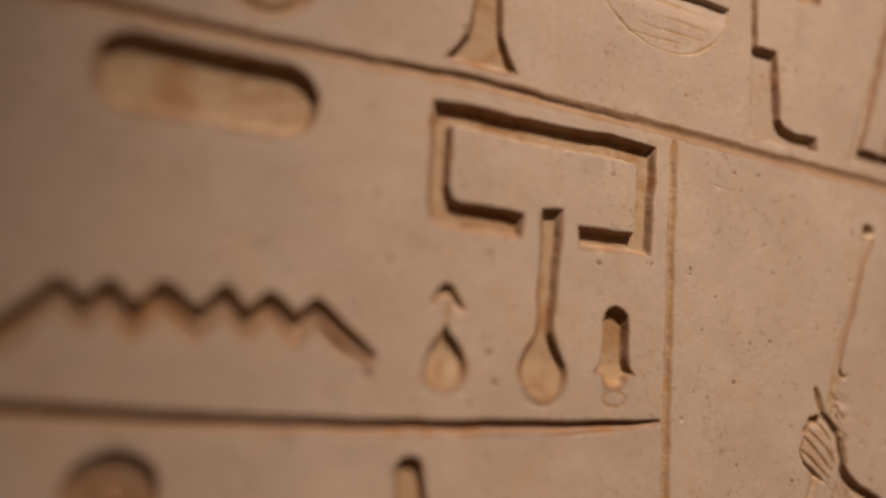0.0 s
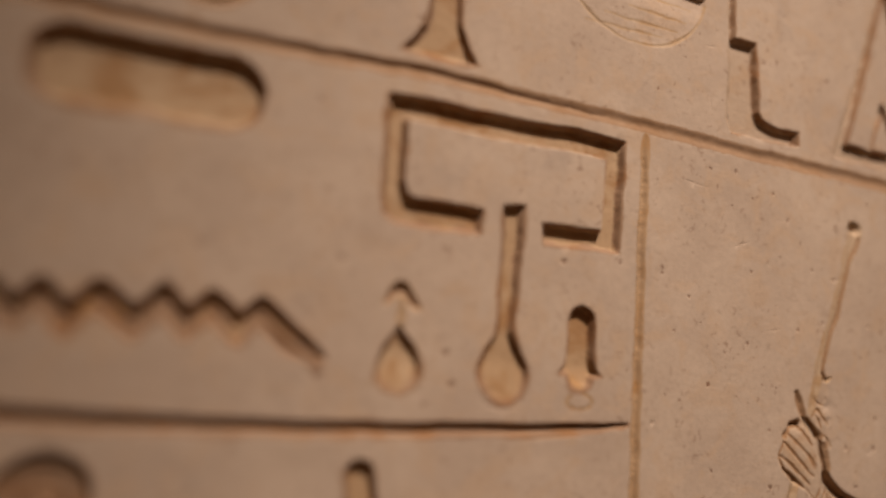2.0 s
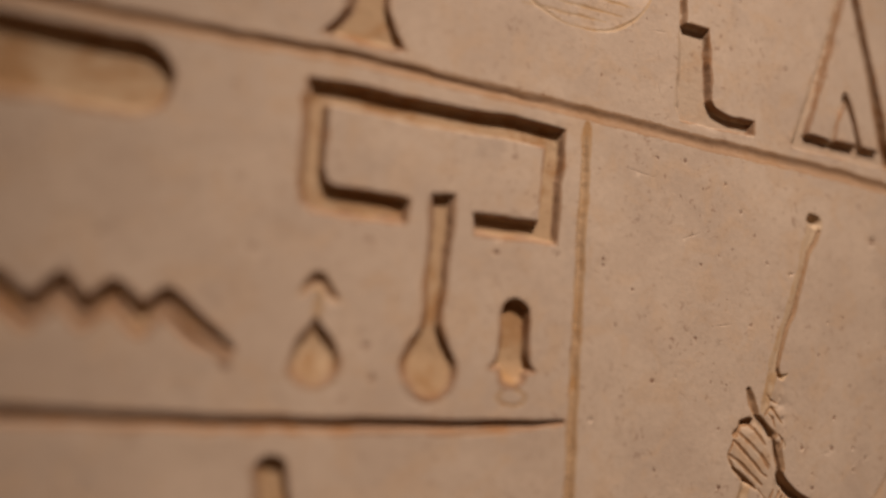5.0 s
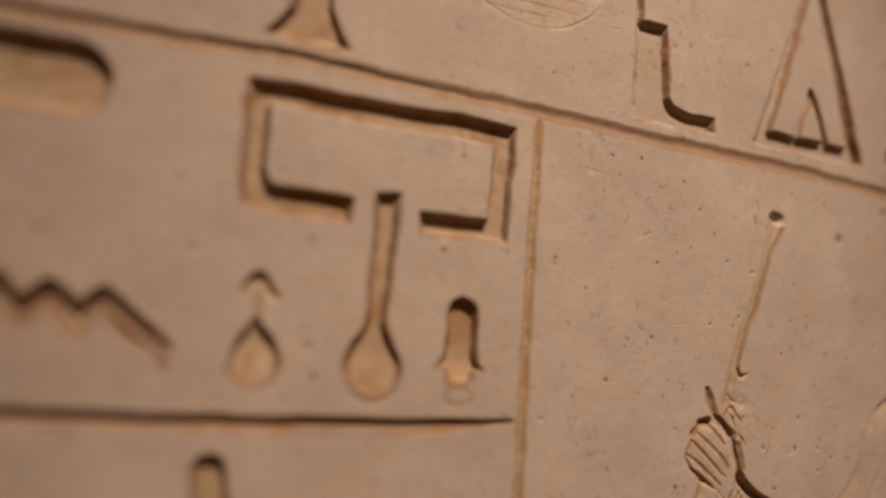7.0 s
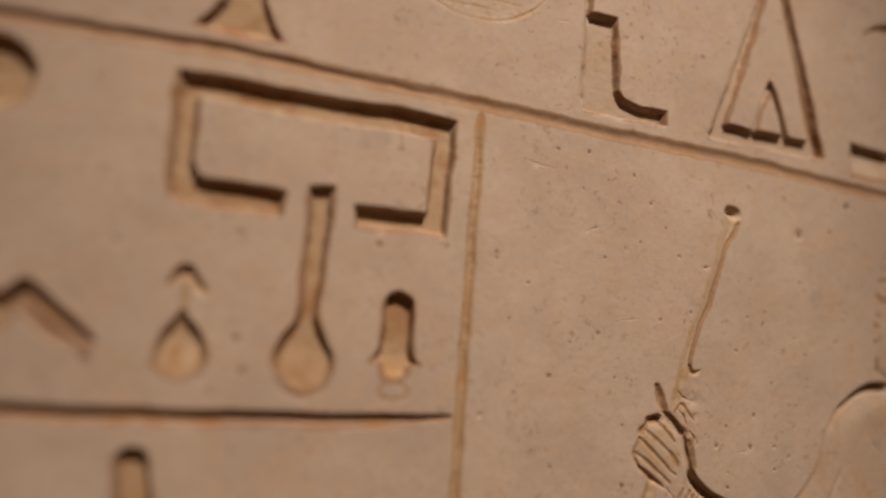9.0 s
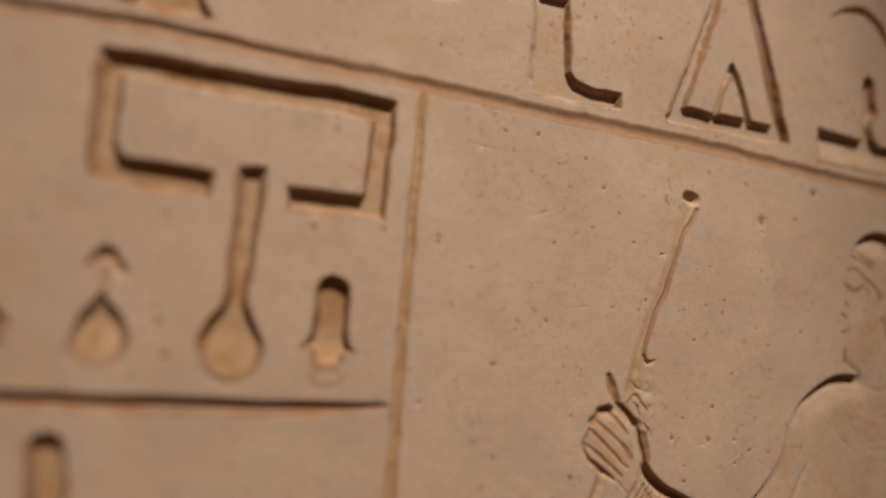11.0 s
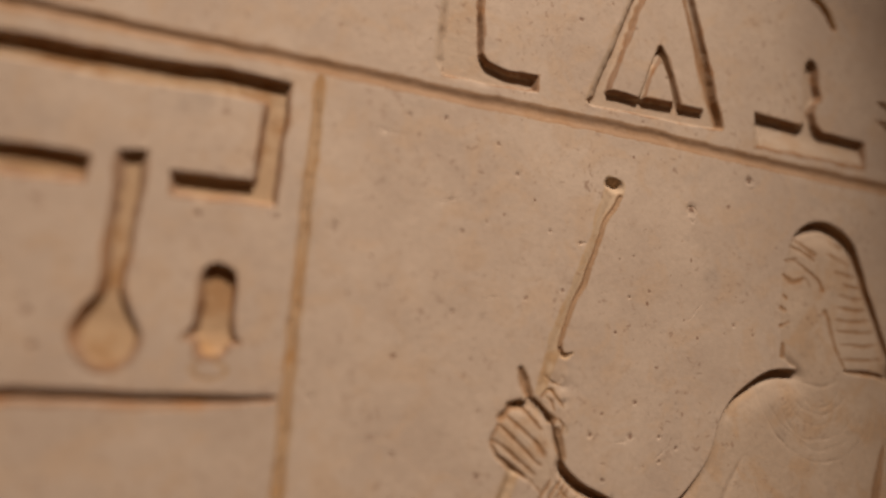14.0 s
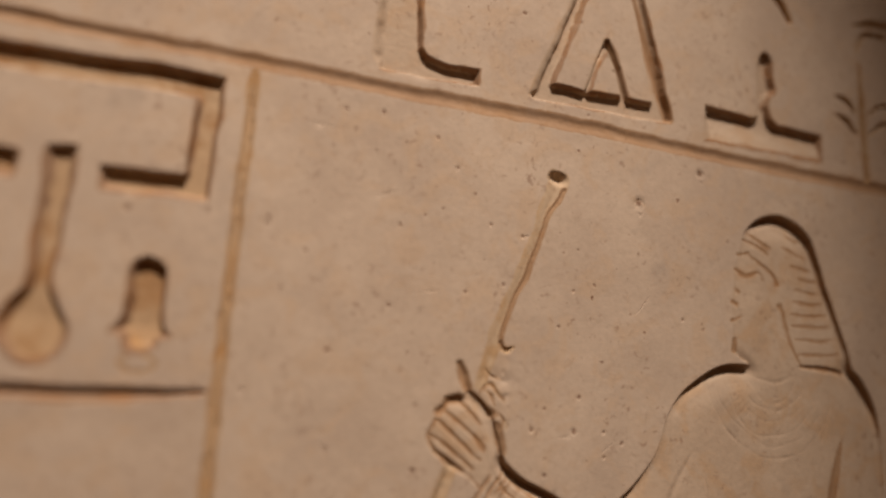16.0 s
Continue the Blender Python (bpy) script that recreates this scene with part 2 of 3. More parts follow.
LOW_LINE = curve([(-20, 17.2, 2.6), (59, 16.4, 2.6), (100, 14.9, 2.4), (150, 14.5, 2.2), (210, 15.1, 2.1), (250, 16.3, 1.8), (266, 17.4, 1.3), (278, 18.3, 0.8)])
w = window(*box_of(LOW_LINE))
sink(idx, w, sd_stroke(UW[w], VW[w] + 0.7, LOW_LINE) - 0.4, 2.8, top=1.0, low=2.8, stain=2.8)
groove(idx, curve([(232, 12.2, 0.4), (250, 13.4, 1.3), (265, 15.2, 0.6)]), 0.8)
idx = sign("register_line", "upright incised border line beside the figure, ochre inside", "carved line", "register lines", border_cut)
groove(idx, curve([(280.1, 131, 0.5), (280.2, 125, 1.5), (280.4, 116, 2.2), (280.6, 97, 2.3), (281.4, 45, 2.4), (283.2, -11, 2.5), (284.6, -66, 2.6)]), 1.5, soft=0.85)

groove(idx, curve([(280.0, 134.2, 1.3), (280.0, 130.0, 2.3), (280.3, 122.0, 2.2), (280.5, 112.0, 0.9)]), 0.40)

# ---- signs of the near columns ----
idx = sign("loaf_sign", "long rounded loaf sign sunk in tan stone, ochre floor")
w = window(60, 95, 135, 132)
a, b = UW[w] - 97.8, VW[w] - 115.2 - 0.02 * (UW[w] - 97.8)
sink(idx, w, np.hypot(np.maximum(np.abs(a) - 21.6, 0), np.maximum(np.abs(b) - 1.2, 0)) - 11.3, 3.9, top=1.0, low=4.6, side=2.0, fade=(101, 119, 0.6), stain=2.4)
split(idx, "upper_edge", lambda u, v: v > 119.5, "deep dark upper edge")
split(idx, "basin", lambda u, v: v <= 119.5, "shallow ochre lower part")

ZIGZAG = [(47.0, 27.9, 1.95), (54.0, 35.8, 3.05), (66.6, 49.4, 3.15), (73.8, 43.3, 3.15), (78.9, 50.1, 3.15), (86.1, 42.7, 3.15), (93.0, 51.0, 3.15),
          (103.3, 43.2, 3.15), (109.6, 51.6, 3.15), (117.2, 43.5, 3.15), (123.5, 51.1, 3.15), (131.9, 43.4, 3.15), (138.1, 50.6, 3.05), (148.0, 42.4, 2.85), (157.5, 35.9, 1.85)]
idx = sign("water_sign", "zigzag water ripple sign sunk in tan stone, rusty ochre floor", material=border_cut)
w = window(*box_of(ZIGZAG))
fall = [(u - 0.3, v - 3.4, 0.75 * r) for u, v, r in ZIGZAG[1:-2]] + [(145.2, 39.8, 2.2), (155.6, 34.2, 1.3)]
sink(idx, w, np.minimum(sd_stroke(UW[w], VW[w], ZIGZAG), sd_stroke(UW[w], VW[w], fall)), 3.5, top=0.9, low=5.0, side=2.2, stain=2.6)
for u0, u1 in ((0, 73.8), (73.8, 86.1), (86.1, 103.3), (103.3, 117.2), (117.2, 131.9), (131.9, 170)):
    split(idx, "ripple", lambda u, v: (u >= u0) & (u < u1))

polygon_sign("house_sign", "open rectangular house plan sign cut deep in tan stone",
             [(169.7, 128.1), (184, 129.0), (205, 129.2), (224, 129.4), (239, 130.4), (248, 131.1), (256, 130.7), (270.7, 130.0), (270.4, 83.6), (235.5, 83.0), (234.1, 91.3), (261.0, 92.4), (261.6, 121.3),
              (240, 121.2), (215, 120.0), (178.9, 120.2), (179.3, 98), (181.2, 94.2), (184.5, 93.0), (210.0, 92.7), (210.3, 83.6), (190, 81.8), (177.5, 82.4), (172.8, 85.6), (171.0, 91)], 3.5, top=0.7,
             low=lambda u, v: np.where(v > 110, 0.7, 2.4), lee=lambda u, v: np.where(u < 200, 2.6, 0.1), stain=2.4)
house = len(SIGNS)
split(house, "top_bar", lambda u, v: (v > 119.6) | ((v > 117) & (u > 181) & (u < 259)), "long dark upper bar")
split(house, "side_bar", lambda u, v: u < 180.4, "upright bar with pale floor")
split(house, "side_bar", lambda u, v: u > 260.0, "upright bar with dark cut side")
split(house, "lower_bar", lambda u, v: u < 220, "short lower bar")
split(house, "lower_bar", lambda u, v: u >= 220, "short lower bar with slanted end")
polygon_sign("mace_sign", "upright club sign with a pear-shaped lower end, ochre floor",
             [(217.7, 92), (217.7, 95.6), (220, 96.0), (225, 96.8), (227.3, 96.8), (227.3, 93), (227.2, 68), (226.6, 51), (229.6, 44), (233.4, 36), (232.9, 28.5), (229.0, 24.2), (224, 22.6),
              (219, 24.6), (214.8, 28.5), (212.4, 35), (214.8, 42), (218.3, 50), (218.4, 68)], 3.2, rounded=True, low=3.4, side=2.1, fade=(21, 42, 0.2), stain=2.4)
split(len(SIGNS), "shaft", lambda u, v: v > 49, "straight upright shaft")
split(len(SIGNS) - 1, "bulb", lambda u, v: v <= 49, "pear-shaped lower end")
groove(0, curve([(213.6, 29.0, 0.3), (216.4, 24.6, 0.7), (223.0, 21.8, 0.9), (229.4, 23.0, 0.7), (233.6, 28.0, 0.3)]), 0.34)
idx = sign("jar_sign", "small tied jar sign with an arched cap, shallow worn sunk relief")
w = window(174, 22, 194, 50)
sink(piece("bowl", idx, "rounded ochre bowl fading out below"), w, sd_polygon(UW[w], VW[w], [p[:2] for p in curve([(183.0, 49.4), (180.2, 44.6), (177.2, 40.2), (175.6, 33.5), (178.2, 27.4), (184.0, 24.6), (189.8, 27.2), (192.0, 33.0), (190.4, 39.2), (186.2, 45.0), (183.0, 49.4)], 5)][:-1]),
     2.7, low=3.0, lee=0.8, fade=(24, 40, 0.15), stain=3.0)
groove(piece("cap", idx, "small arched cap"), curve([(177.0, 55.9, 1.2), (179.4, 59.2, 1.9), (182.3, 61.4, 2.7), (184.8, 59.4, 2.1), (186.8, 56.7, 2.0), (189.4, 55.0, 1.1)]), 2.7, rusty=True)
groove(piece("neck", idx, "faint worn neck"), curve([(182.6, 58.0, 1.0), (183.0, 53.0, 1.6), (183.2, 48.4, 1.5)]), 0.5)
polygon_sign("vessel_sign", "round-topped jar sign with flared foot, deep ochre recess",
             [(248.6, 56), (250.4, 60.2), (254.6, 62.1), (258.7, 60.5), (261, 56.5), (261.8, 42), (263.0, 38), (265.8, 35.4), (262.2, 34.2), (260.6, 30.8),
              (256, 28.8), (251.2, 30.6), (249.0, 34.6), (246.2, 36.0), (248.7, 41)], 3.7, low=5.0, rounded=True, fade=(26, 40, 0.12), stain=2.4)
vessel = len(SIGNS)
split(vessel, "body", lambda u, v: v + 2.5 * ROUGH > 37.5, "round-topped deep body")
foot = piece("foot", vessel, "worn rusty foot", border_cut)
LABEL[LABEL == vessel] = foot
groove(piece("foot_ring", vessel, "faint incised foot ring"), [(255.9 + 5.6 * math.cos(k * 0.35), 26.0 + 2.9 * math.sin(k * 0.35), 0.7 + 0.3 * math.sin(2.7 * k)) for k in range(-11, 5)], 0.34)

idx = sign("disc_sign", "round disc sign with an inner ring, dark rusty recess", material=rust_side)
w = window(70, -25, 105, 8)
r = np.hypot(UW[w] - 87.0, VW[w] + 6.6)
sink(idx, w, r - 12.4, 4.2, low=4.0, dome=0.45)
groove(piece("inner_ring", idx, "thin incised inner ring"), [(87 + 5.2 * math.cos(k * 0.3), -8.0 + 5.2 * math.sin(k * 0.3), 1.1) for k in range(22)], 1.6)
idx = sign("reed_sign", "tall upright round-topped stroke sign, rusty recess", material=border_cut)
w = window(165, -60, 190, 8)
sink(idx, w, sd_stroke(UW[w], VW[w], [(174.6, -0.6, 5.2), (176.4, -12, 5.7), (178, -50, 5.7)]), 3.4, low=3.0)

# ---- signs of the upper register ----
idx = sign("disc_sign", "round sieve disc sign above the register line")
w = window(90, 138, 132, 178)
r = np.hypot(UW[w] - 109.5, VW[w] - 157.2)
sink(idx, w, r - 15.2, 2.5, low=3.0, dome=0.6)
groove(piece("inner_ring", idx, "thin incised inner ring"), [(109.5 + 12.0 * math.cos(k * 0.3), 157.2 + 12.0 * math.sin(k * 0.3), 1.1) for k in range(22)], 1.0)
polygon_sign("column_sign", "tall column sign with a flaring foot, pale sunk floor",
             [(172.0, 144.0), (176.8, 149.5), (180.2, 156), (181.8, 169), (181.8, 215), (194.0, 215), (194.2, 172), (195.4, 159), (199.0, 151), (204.4, 145.0), (190.8, 142.8), (180.8, 143.0)],
             2.7, low=4.5)
split(len(SIGNS), "shaft", lambda u, v: v > 157)
split(len(SIGNS) - 1, "foot", lambda u, v: v <= 157, "flaring foot with dark edges")
idx = sign("basket_sign", "shallow bowl basket sign with incised weave lines", material=limestone)
w = window(232, 168, 312, 206)
a, b = UW[w] - 272.0, VW[w] - 203.0
d = np.maximum((np.hypot(a / 36.5, b / 30.0) - 1.0) * 30.0, b)
sink(idx, w, d, 2.2, top=0.9, low=2.0, side=2.0, stain=0.0, fade=(188, 203, 0.10))
groove(piece("rim_line", idx, "thin ochre rim line", staff_cut), [(272 + 36.0 * math.cos(a), 203 + 29.6 * math.sin(a), 0.8 + 0.25 * math.sin(5 * a)) for a in np.linspace(math.pi * 1.06, math.pi * 1.96, 30)], 0.42)
for v0, v1, ua, ub in ((177.0, 179.0, 247, 285), (182.6, 183.2, 256, 293), (189.0, 188.4, 268, 298), (196.0, 195.6, 246, 301)):
    groove(piece("weave_line", idx, "faint ochre incised weave line", staff_cut), curve([(ua, v0, 0.4), ((ua + ub) / 2, (v0 + v1) / 2, 0.85), (ub, v1, 0.4)]), 0.20)
polygon_sign("throne_sign", "stepped throne sign sunk in tan stone, dark step edges",
             [(320.0, 246), (322.0, 151), (325.5, 145.2), (345, 145.6), (367.0, 146.8), (366.8, 153.9), (354, 153.2), (344.5, 155), (341.8, 158), (338.8, 190.6),
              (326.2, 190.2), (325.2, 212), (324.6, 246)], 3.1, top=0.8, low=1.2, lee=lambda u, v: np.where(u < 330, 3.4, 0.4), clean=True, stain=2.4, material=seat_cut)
split(len(SIGNS), "backrest", lambda u, v: v > 190.4, "narrow upper back of the throne")
split(len(SIGNS) - 1, "seat", lambda u, v: (v <= 190.4) & (u < 341.9), "broad pale seat block")
split(len(SIGNS) - 2, "step", lambda u, v: (v <= 190.4) & (u >= 341.9), "low step with dark upper edge")
polygon_sign("block_sign", "small square block sign near the upper edge", [(351, 219.5), (368, 221.5), (368, 234), (351, 233)], 3.5)

OUTER = [(425, 254), (459.8, 149.0), (456, 147.2), (391.5, 145.8), (388.0, 147.2), (405, 194.5)]
INNER = [(400.2, 154.8), (448.2, 155.8), (434.6, 204), (424.4, 237), (413.6, 197)]
INLAY = [(413.6, 149.0, 2.1), (419.2, 166, 1.6), (423.9, 178.4, 1.9), (430.2, 167, 1.8), (436.6, 149.0, 2.3)]
idx = sign("triangle_sign", "tall pointed triangle sign with a small inner triangle", material=seat_cut)
w = window(*box_of(OUTER))
legs = sd_stroke(UW[w], VW[w], INLAY)
outer = sd_polygon(UW[w], VW[w], OUTER)
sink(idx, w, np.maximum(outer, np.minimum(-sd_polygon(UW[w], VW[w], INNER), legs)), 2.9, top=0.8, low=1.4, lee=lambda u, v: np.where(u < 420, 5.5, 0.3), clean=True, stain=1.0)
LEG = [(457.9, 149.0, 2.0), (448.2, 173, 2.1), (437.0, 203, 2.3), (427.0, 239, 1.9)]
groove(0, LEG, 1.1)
leg_groove = piece("leg_groove", idx, "narrow rusty groove along the leg", dirt_and_shade)
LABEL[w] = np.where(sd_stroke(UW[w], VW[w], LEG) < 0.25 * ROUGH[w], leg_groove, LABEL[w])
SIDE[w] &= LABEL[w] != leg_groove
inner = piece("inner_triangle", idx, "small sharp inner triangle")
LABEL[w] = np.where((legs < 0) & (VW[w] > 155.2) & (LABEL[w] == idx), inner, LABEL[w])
streak = piece("ochre_streak", idx, "rusty ochre streak on the floor of the leg", dirt_and_shade)
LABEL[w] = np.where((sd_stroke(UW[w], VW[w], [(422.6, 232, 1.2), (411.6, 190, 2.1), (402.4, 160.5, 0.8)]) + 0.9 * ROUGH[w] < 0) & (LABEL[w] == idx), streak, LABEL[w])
split(idx, "base_bar", lambda u, v: v < 155.4, "base bar in three dark cuts")
split(idx, "side_leg", lambda u, v: u < 425, "slanting leg with pale floor")
split(idx, "side_leg", lambda u, v: u >= 425, "slanting leg with rusty dark side")
polygon_sign("altar_sign", "upright post on a flat base sign, deep dark cuts",
             [(475.6, 160.0), (502.4, 158.4), (504.2, 159.6), (504.6, 166), (504.0, 186.5), (505.0, 191.0), (508.0, 193.2), (511.6, 192.2), (513.2, 188.5), (513.7, 181), (515.4, 175.0), (514.6, 172.4), (512.6, 170.6),
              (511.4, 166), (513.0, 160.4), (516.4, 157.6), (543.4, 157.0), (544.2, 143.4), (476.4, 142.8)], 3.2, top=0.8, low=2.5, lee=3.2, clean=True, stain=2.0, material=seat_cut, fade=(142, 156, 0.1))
split(len(SIGNS), "post", lambda u, v: v > 160.2, "short upright post with dark top")
split(len(SIGNS) - 1, "base", lambda u, v: v <= 160.2, "flat wide base")
idx = sign("loaf_sign", "small arched loaf sign above the altar sign")
groove(idx, curve([(484, 219.0, 1.0), (496, 225.4, 2.0), (507, 226.4, 2.5), (516.8, 220.8, 2.6), (522.6, 212.6, 1.9)]), 3.3)
idx = sign("plant_sign", "leafy plant sign with a thin upright stem")
groove(idx, curve(((567.0, 200, 0.8), (568.6, 176, 2.4), (570.5, 158, 2.4), (572.6, 139.5, 2.0))), 2.2)
for stroke in (((551.5, 179.6, 0.7), (558.5, 178.8, 1.8), (564.2, 173.4, 1.0)), ((551.5, 169.6, 0.7), (558.5, 168.4, 1.8), (565.4, 162.2, 1.0)),
               ((588, 180.5, 0.8), (581, 179.5, 1.4), (573.5, 174, 0.9)), ((588, 171, 0.8), (581.5, 169.5, 1.4), (574.5, 163.5, 0.9)),
               ((563, 219.4, 0.8), (574, 222.6, 2.2), (590, 224.0, 2.2)), ((565.4, 206, 0.9), (570.4, 215.6, 1.4), (584, 217.4, 1.4))):
    groove(piece("leaf", idx, "thin curved incised leaf"), curve(stroke), 2.6)

# ---- the large figure: one plain raised shape, and the staff it holds ----
FIGURE = [(373.8, 24.2), (370.6, 21.6), (366.6, 21.0), (363.5, 16.9), (361.0, 11.5), (359.2, 6.7), (361.0, 1.2), (366.2, -4.0), (375.5, -8.2), (388, -18), (404, -36), (424, -56), (470, -63),
          (584, -63), (583.5, -30), (582.2, -10), (581, 10), (577.8, 27), (569, 40.6), (563.2, 45.6), (560.6, 53.1), (553.7, 68.6), (546.8, 84.1), (541.6, 97.1),
          (537.9, 104.9), (531.0, 110.2), (522.6, 113.4), (514.3, 113.2), (506.2, 109.8), (500.6, 104.2), (498.8, 99.5), (497.6, 95.5), (495.4, 84.8), (494.8, 72), (495.4, 52), (499.0, 46.4), (504.4, 43.4),
          (495.6, 43.2), (486.6, 40.6), (475.2, 33.8), (468.2, 27.0), (462.6, 18.4), (459.2, 5.4), (451.6, -6.0), (442.5, -15), (430, -23), (413.5, -14.4), (402, -9.6), (394.4, -4.8),
          (390.8, -1.0), (388.6, 5.2), (386.2, 10.8), (383.6, 16.4), (376.8, 22.4)]
FIGURE = [p[:2] for p in curve(FIGURE + FIGURE[:1], 4)][:-1]
idx = sign("relief_figure", "large plain figure in outline relief with striped head cloth and collar", "relief figure", "carved figures", figure_stone)
w = window(*box_of(FIGURE))
d = sd_polygon(0.5 * (U[w] + UW[w]), 0.5 * (V[w] + VW[w]), FIGURE)
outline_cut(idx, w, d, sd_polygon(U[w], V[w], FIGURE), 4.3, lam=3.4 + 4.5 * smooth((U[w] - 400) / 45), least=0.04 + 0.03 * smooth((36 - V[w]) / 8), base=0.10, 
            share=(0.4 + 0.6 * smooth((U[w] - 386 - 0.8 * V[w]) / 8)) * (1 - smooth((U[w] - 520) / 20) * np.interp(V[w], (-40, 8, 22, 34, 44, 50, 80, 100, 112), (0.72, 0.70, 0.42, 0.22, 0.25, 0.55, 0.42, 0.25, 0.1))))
# fingers, cuff, brow and shoulder edges: (stroke, depth)
for stroke, depth in ((((361.4, 12.8, 0.8), (368.6, 7.4, 1.0), (374.9, 2.6, 0.9), (380.8, -1.7, 0.7)), 0.7), (((360.0, 6.9, 0.9), (369.0, 1.2, 1.1), (378.4, -4.9, 0.7)), 0.7),
                      (((361.6, 1.2, 0.9), (369.0, -3.3, 1.4), (374.9, -6.7, 0.9)), 0.9), (((364.6, 16.0, 0.9), (372.8, 10.4, 0.9), (378.0, 5.9, 0.8), (381.9, 1.8, 0.7)), 0.6),
                      (((369.1, 20.8, 0.9), (374.6, 16.4, 1.0), (379.8, 11.6, 0.8)), 0.6), (((365.6, 20.2, 2.2), (370.0, 21.0, 2.1)), 1.7), (((362.2, 15.6, 1.9), (364.4, 18.1, 1.7)), 1.4),
                      (((369.0, 33.8, 1.7), (370.9, 29.4, 2.3), (373.4, 24.2, 1.8)), 2.0), (((375.4, 23.2, 0.9), (380.0, 19.0, 1.1), (383.9, 15.4, 1.9)), 1.2),
                      (((386.6, 11.4, 1.6), (388.2, 6.0, 2.1), (389.6, 1.6, 1.7)), 1.1),
                      (((385, -7.8, 0.6), (381.5, -13.0, 0.7), (378, -18, 0.6)), 0.6), (((388.5, -8.4, 0.6), (385, -14.5, 0.7), (381, -20, 0.6)), 0.6),
                      (((392.4, -7.6, 0.5), (398, -12, 0.6), (404.5, -16.5, 0.5)), 0.6), (((389.6, -10.5, 0.5), (395, -15, 0.6), (401.5, -19.5, 0.5)), 0.6),
                      (((533.0, 44.4, 0.9), (545, 44.4, 1.3), (559.0, 43.0, 1.3)), 1.5),
                      (((361.2, 12.4, 0.6), (359.4, 7.0, 0.8), (361.4, 1.6, 0.9), (365.0, -1.6, 0.9), (370.2, -4.4, 0.9), (374.6, -6.6, 0.6)), 0.9),
                      (((375.4, 9.2, 0.5), (379.0, 6.0, 0.8), (382.4, 2.8, 0.5)), 0.5), (((376.4, -6.8, 0.5), (378.6, -9.0, 0.6), (381.2, -11.6, 0.5)), 0.4),
                      (((391.4, -5.2, 0.5), (388.0, -10.0, 0.6), (384.2, -14.6, 0.5)), 0.4), (((394.2, -6.0, 0.5), (390.6, -10.6, 0.6), (386.4, -15.4, 0.5)), 0.45),
                      (((396.4, -7.0, 0.4), (393.4, -11.0, 0.5), (389.6, -15.6, 0.4)), 0.35), (((400.8, -10.6, 0.4), (398.0, -13.6, 0.5), (394.6, -17.6, 0.4)), 0.35)):
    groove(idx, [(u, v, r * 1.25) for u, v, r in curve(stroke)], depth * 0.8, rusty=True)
# shallow worn lines of the head, still brown with old dirt
for stroke, depth in ((((520.3, 70.6, 1.7), (522.0, 68.4, 1.3), (524.5, 61.0, 1.2), (528.2, 51.6, 1.0), (533.2, 44.8, 0.8)), 0.55),
                      (((501.2, 103.3, 0.7), (508.6, 100.0, 1.0), (513.7, 97.5, 1.2)), 0.40), (((499.1, 99.8, 0.7), (505.5, 98.2, 1.0), (512.8, 95.0, 0.9)), 0.40),
                      (((500.6, 93.3, 0.7), (508.9, 89.5, 1.1), (516.3, 84.6, 1.2), (518.3, 81.2, 1.5)), 0.45), (((495.4, 85.6, 0.9), (500.6, 83.1, 1.2), (507.4, 85.2, 0.7), (510.6, 81.9, 0.8)), 0.35),
                      (((496.3, 92.7, 0.6), (502.4, 93.7, 0.7)), 0.25), (((495.9, 76.6, 0.7), (497.8, 75.3, 0.9)), 0.3), (((494.3, 70.6, 1.0), (497.0, 69.6, 1.0)), 0.4),
                      (((494.2, 62.2, 0.9), (499.3, 64.7, 0.6)), 0.35), (((496.0, 54.0, 1.2), (496.2, 49.2, 1.6)), 0.6)):
    groove(idx, [(u, v, r * 1.4) for u, v, r in curve(stroke)], depth * 0.72, rusty=True)
groove(0, curve(((483.2, 91.1, 0.3), (488.0, 68.7, 0.45), (491.2, 53.9, 0.4), (492.6, 42.6, 0.4))), 0.22)
for u, v, u1, v1 in ((524, 104.6, 533, 103.2), (521.5, 98.5, 537.3, 95.3), (526.5, 90.4, 540.4, 90.0), (531.0, 85.0, 543.2, 85.0), (529.2, 79.8, 545.4, 79.4), (527.6, 74.2, 547.2, 74.6),
                     (527.2, 68.4, 549.0, 69.4), (527.8, 62.9, 551.6, 64.4), (529.4, 56.8, 554.0, 58.6), (531.4, 50.2, 556.6, 51.8)):
    groove(idx, curve([(u, v, 0.9), ((u + u1) / 2, (v + v1) / 2 - 0.7, 1.25), (u1, v1, 0.8)]), 0.16, rusty=True)
# soft swell of the ear, the cheek and the brow
w = window(490, 50, 530, 105)
for u, v, a, b, up in ((524.4, 83.6, 3.6, 7.0, 0.34), (506.0, 71.0, 9.0, 10.0, 0.26), (505.0, 95.5, 7.0, 2.2, 0.14), (498.0, 63.6, 2.6, 2.0, 0.16), (499.4, 68.2, 2.6, 1.6, 0.14)):
    H[w] += up * smooth(1.0 - np.hypot((UW[w] - u) / a, (VW[w] - v) / b))
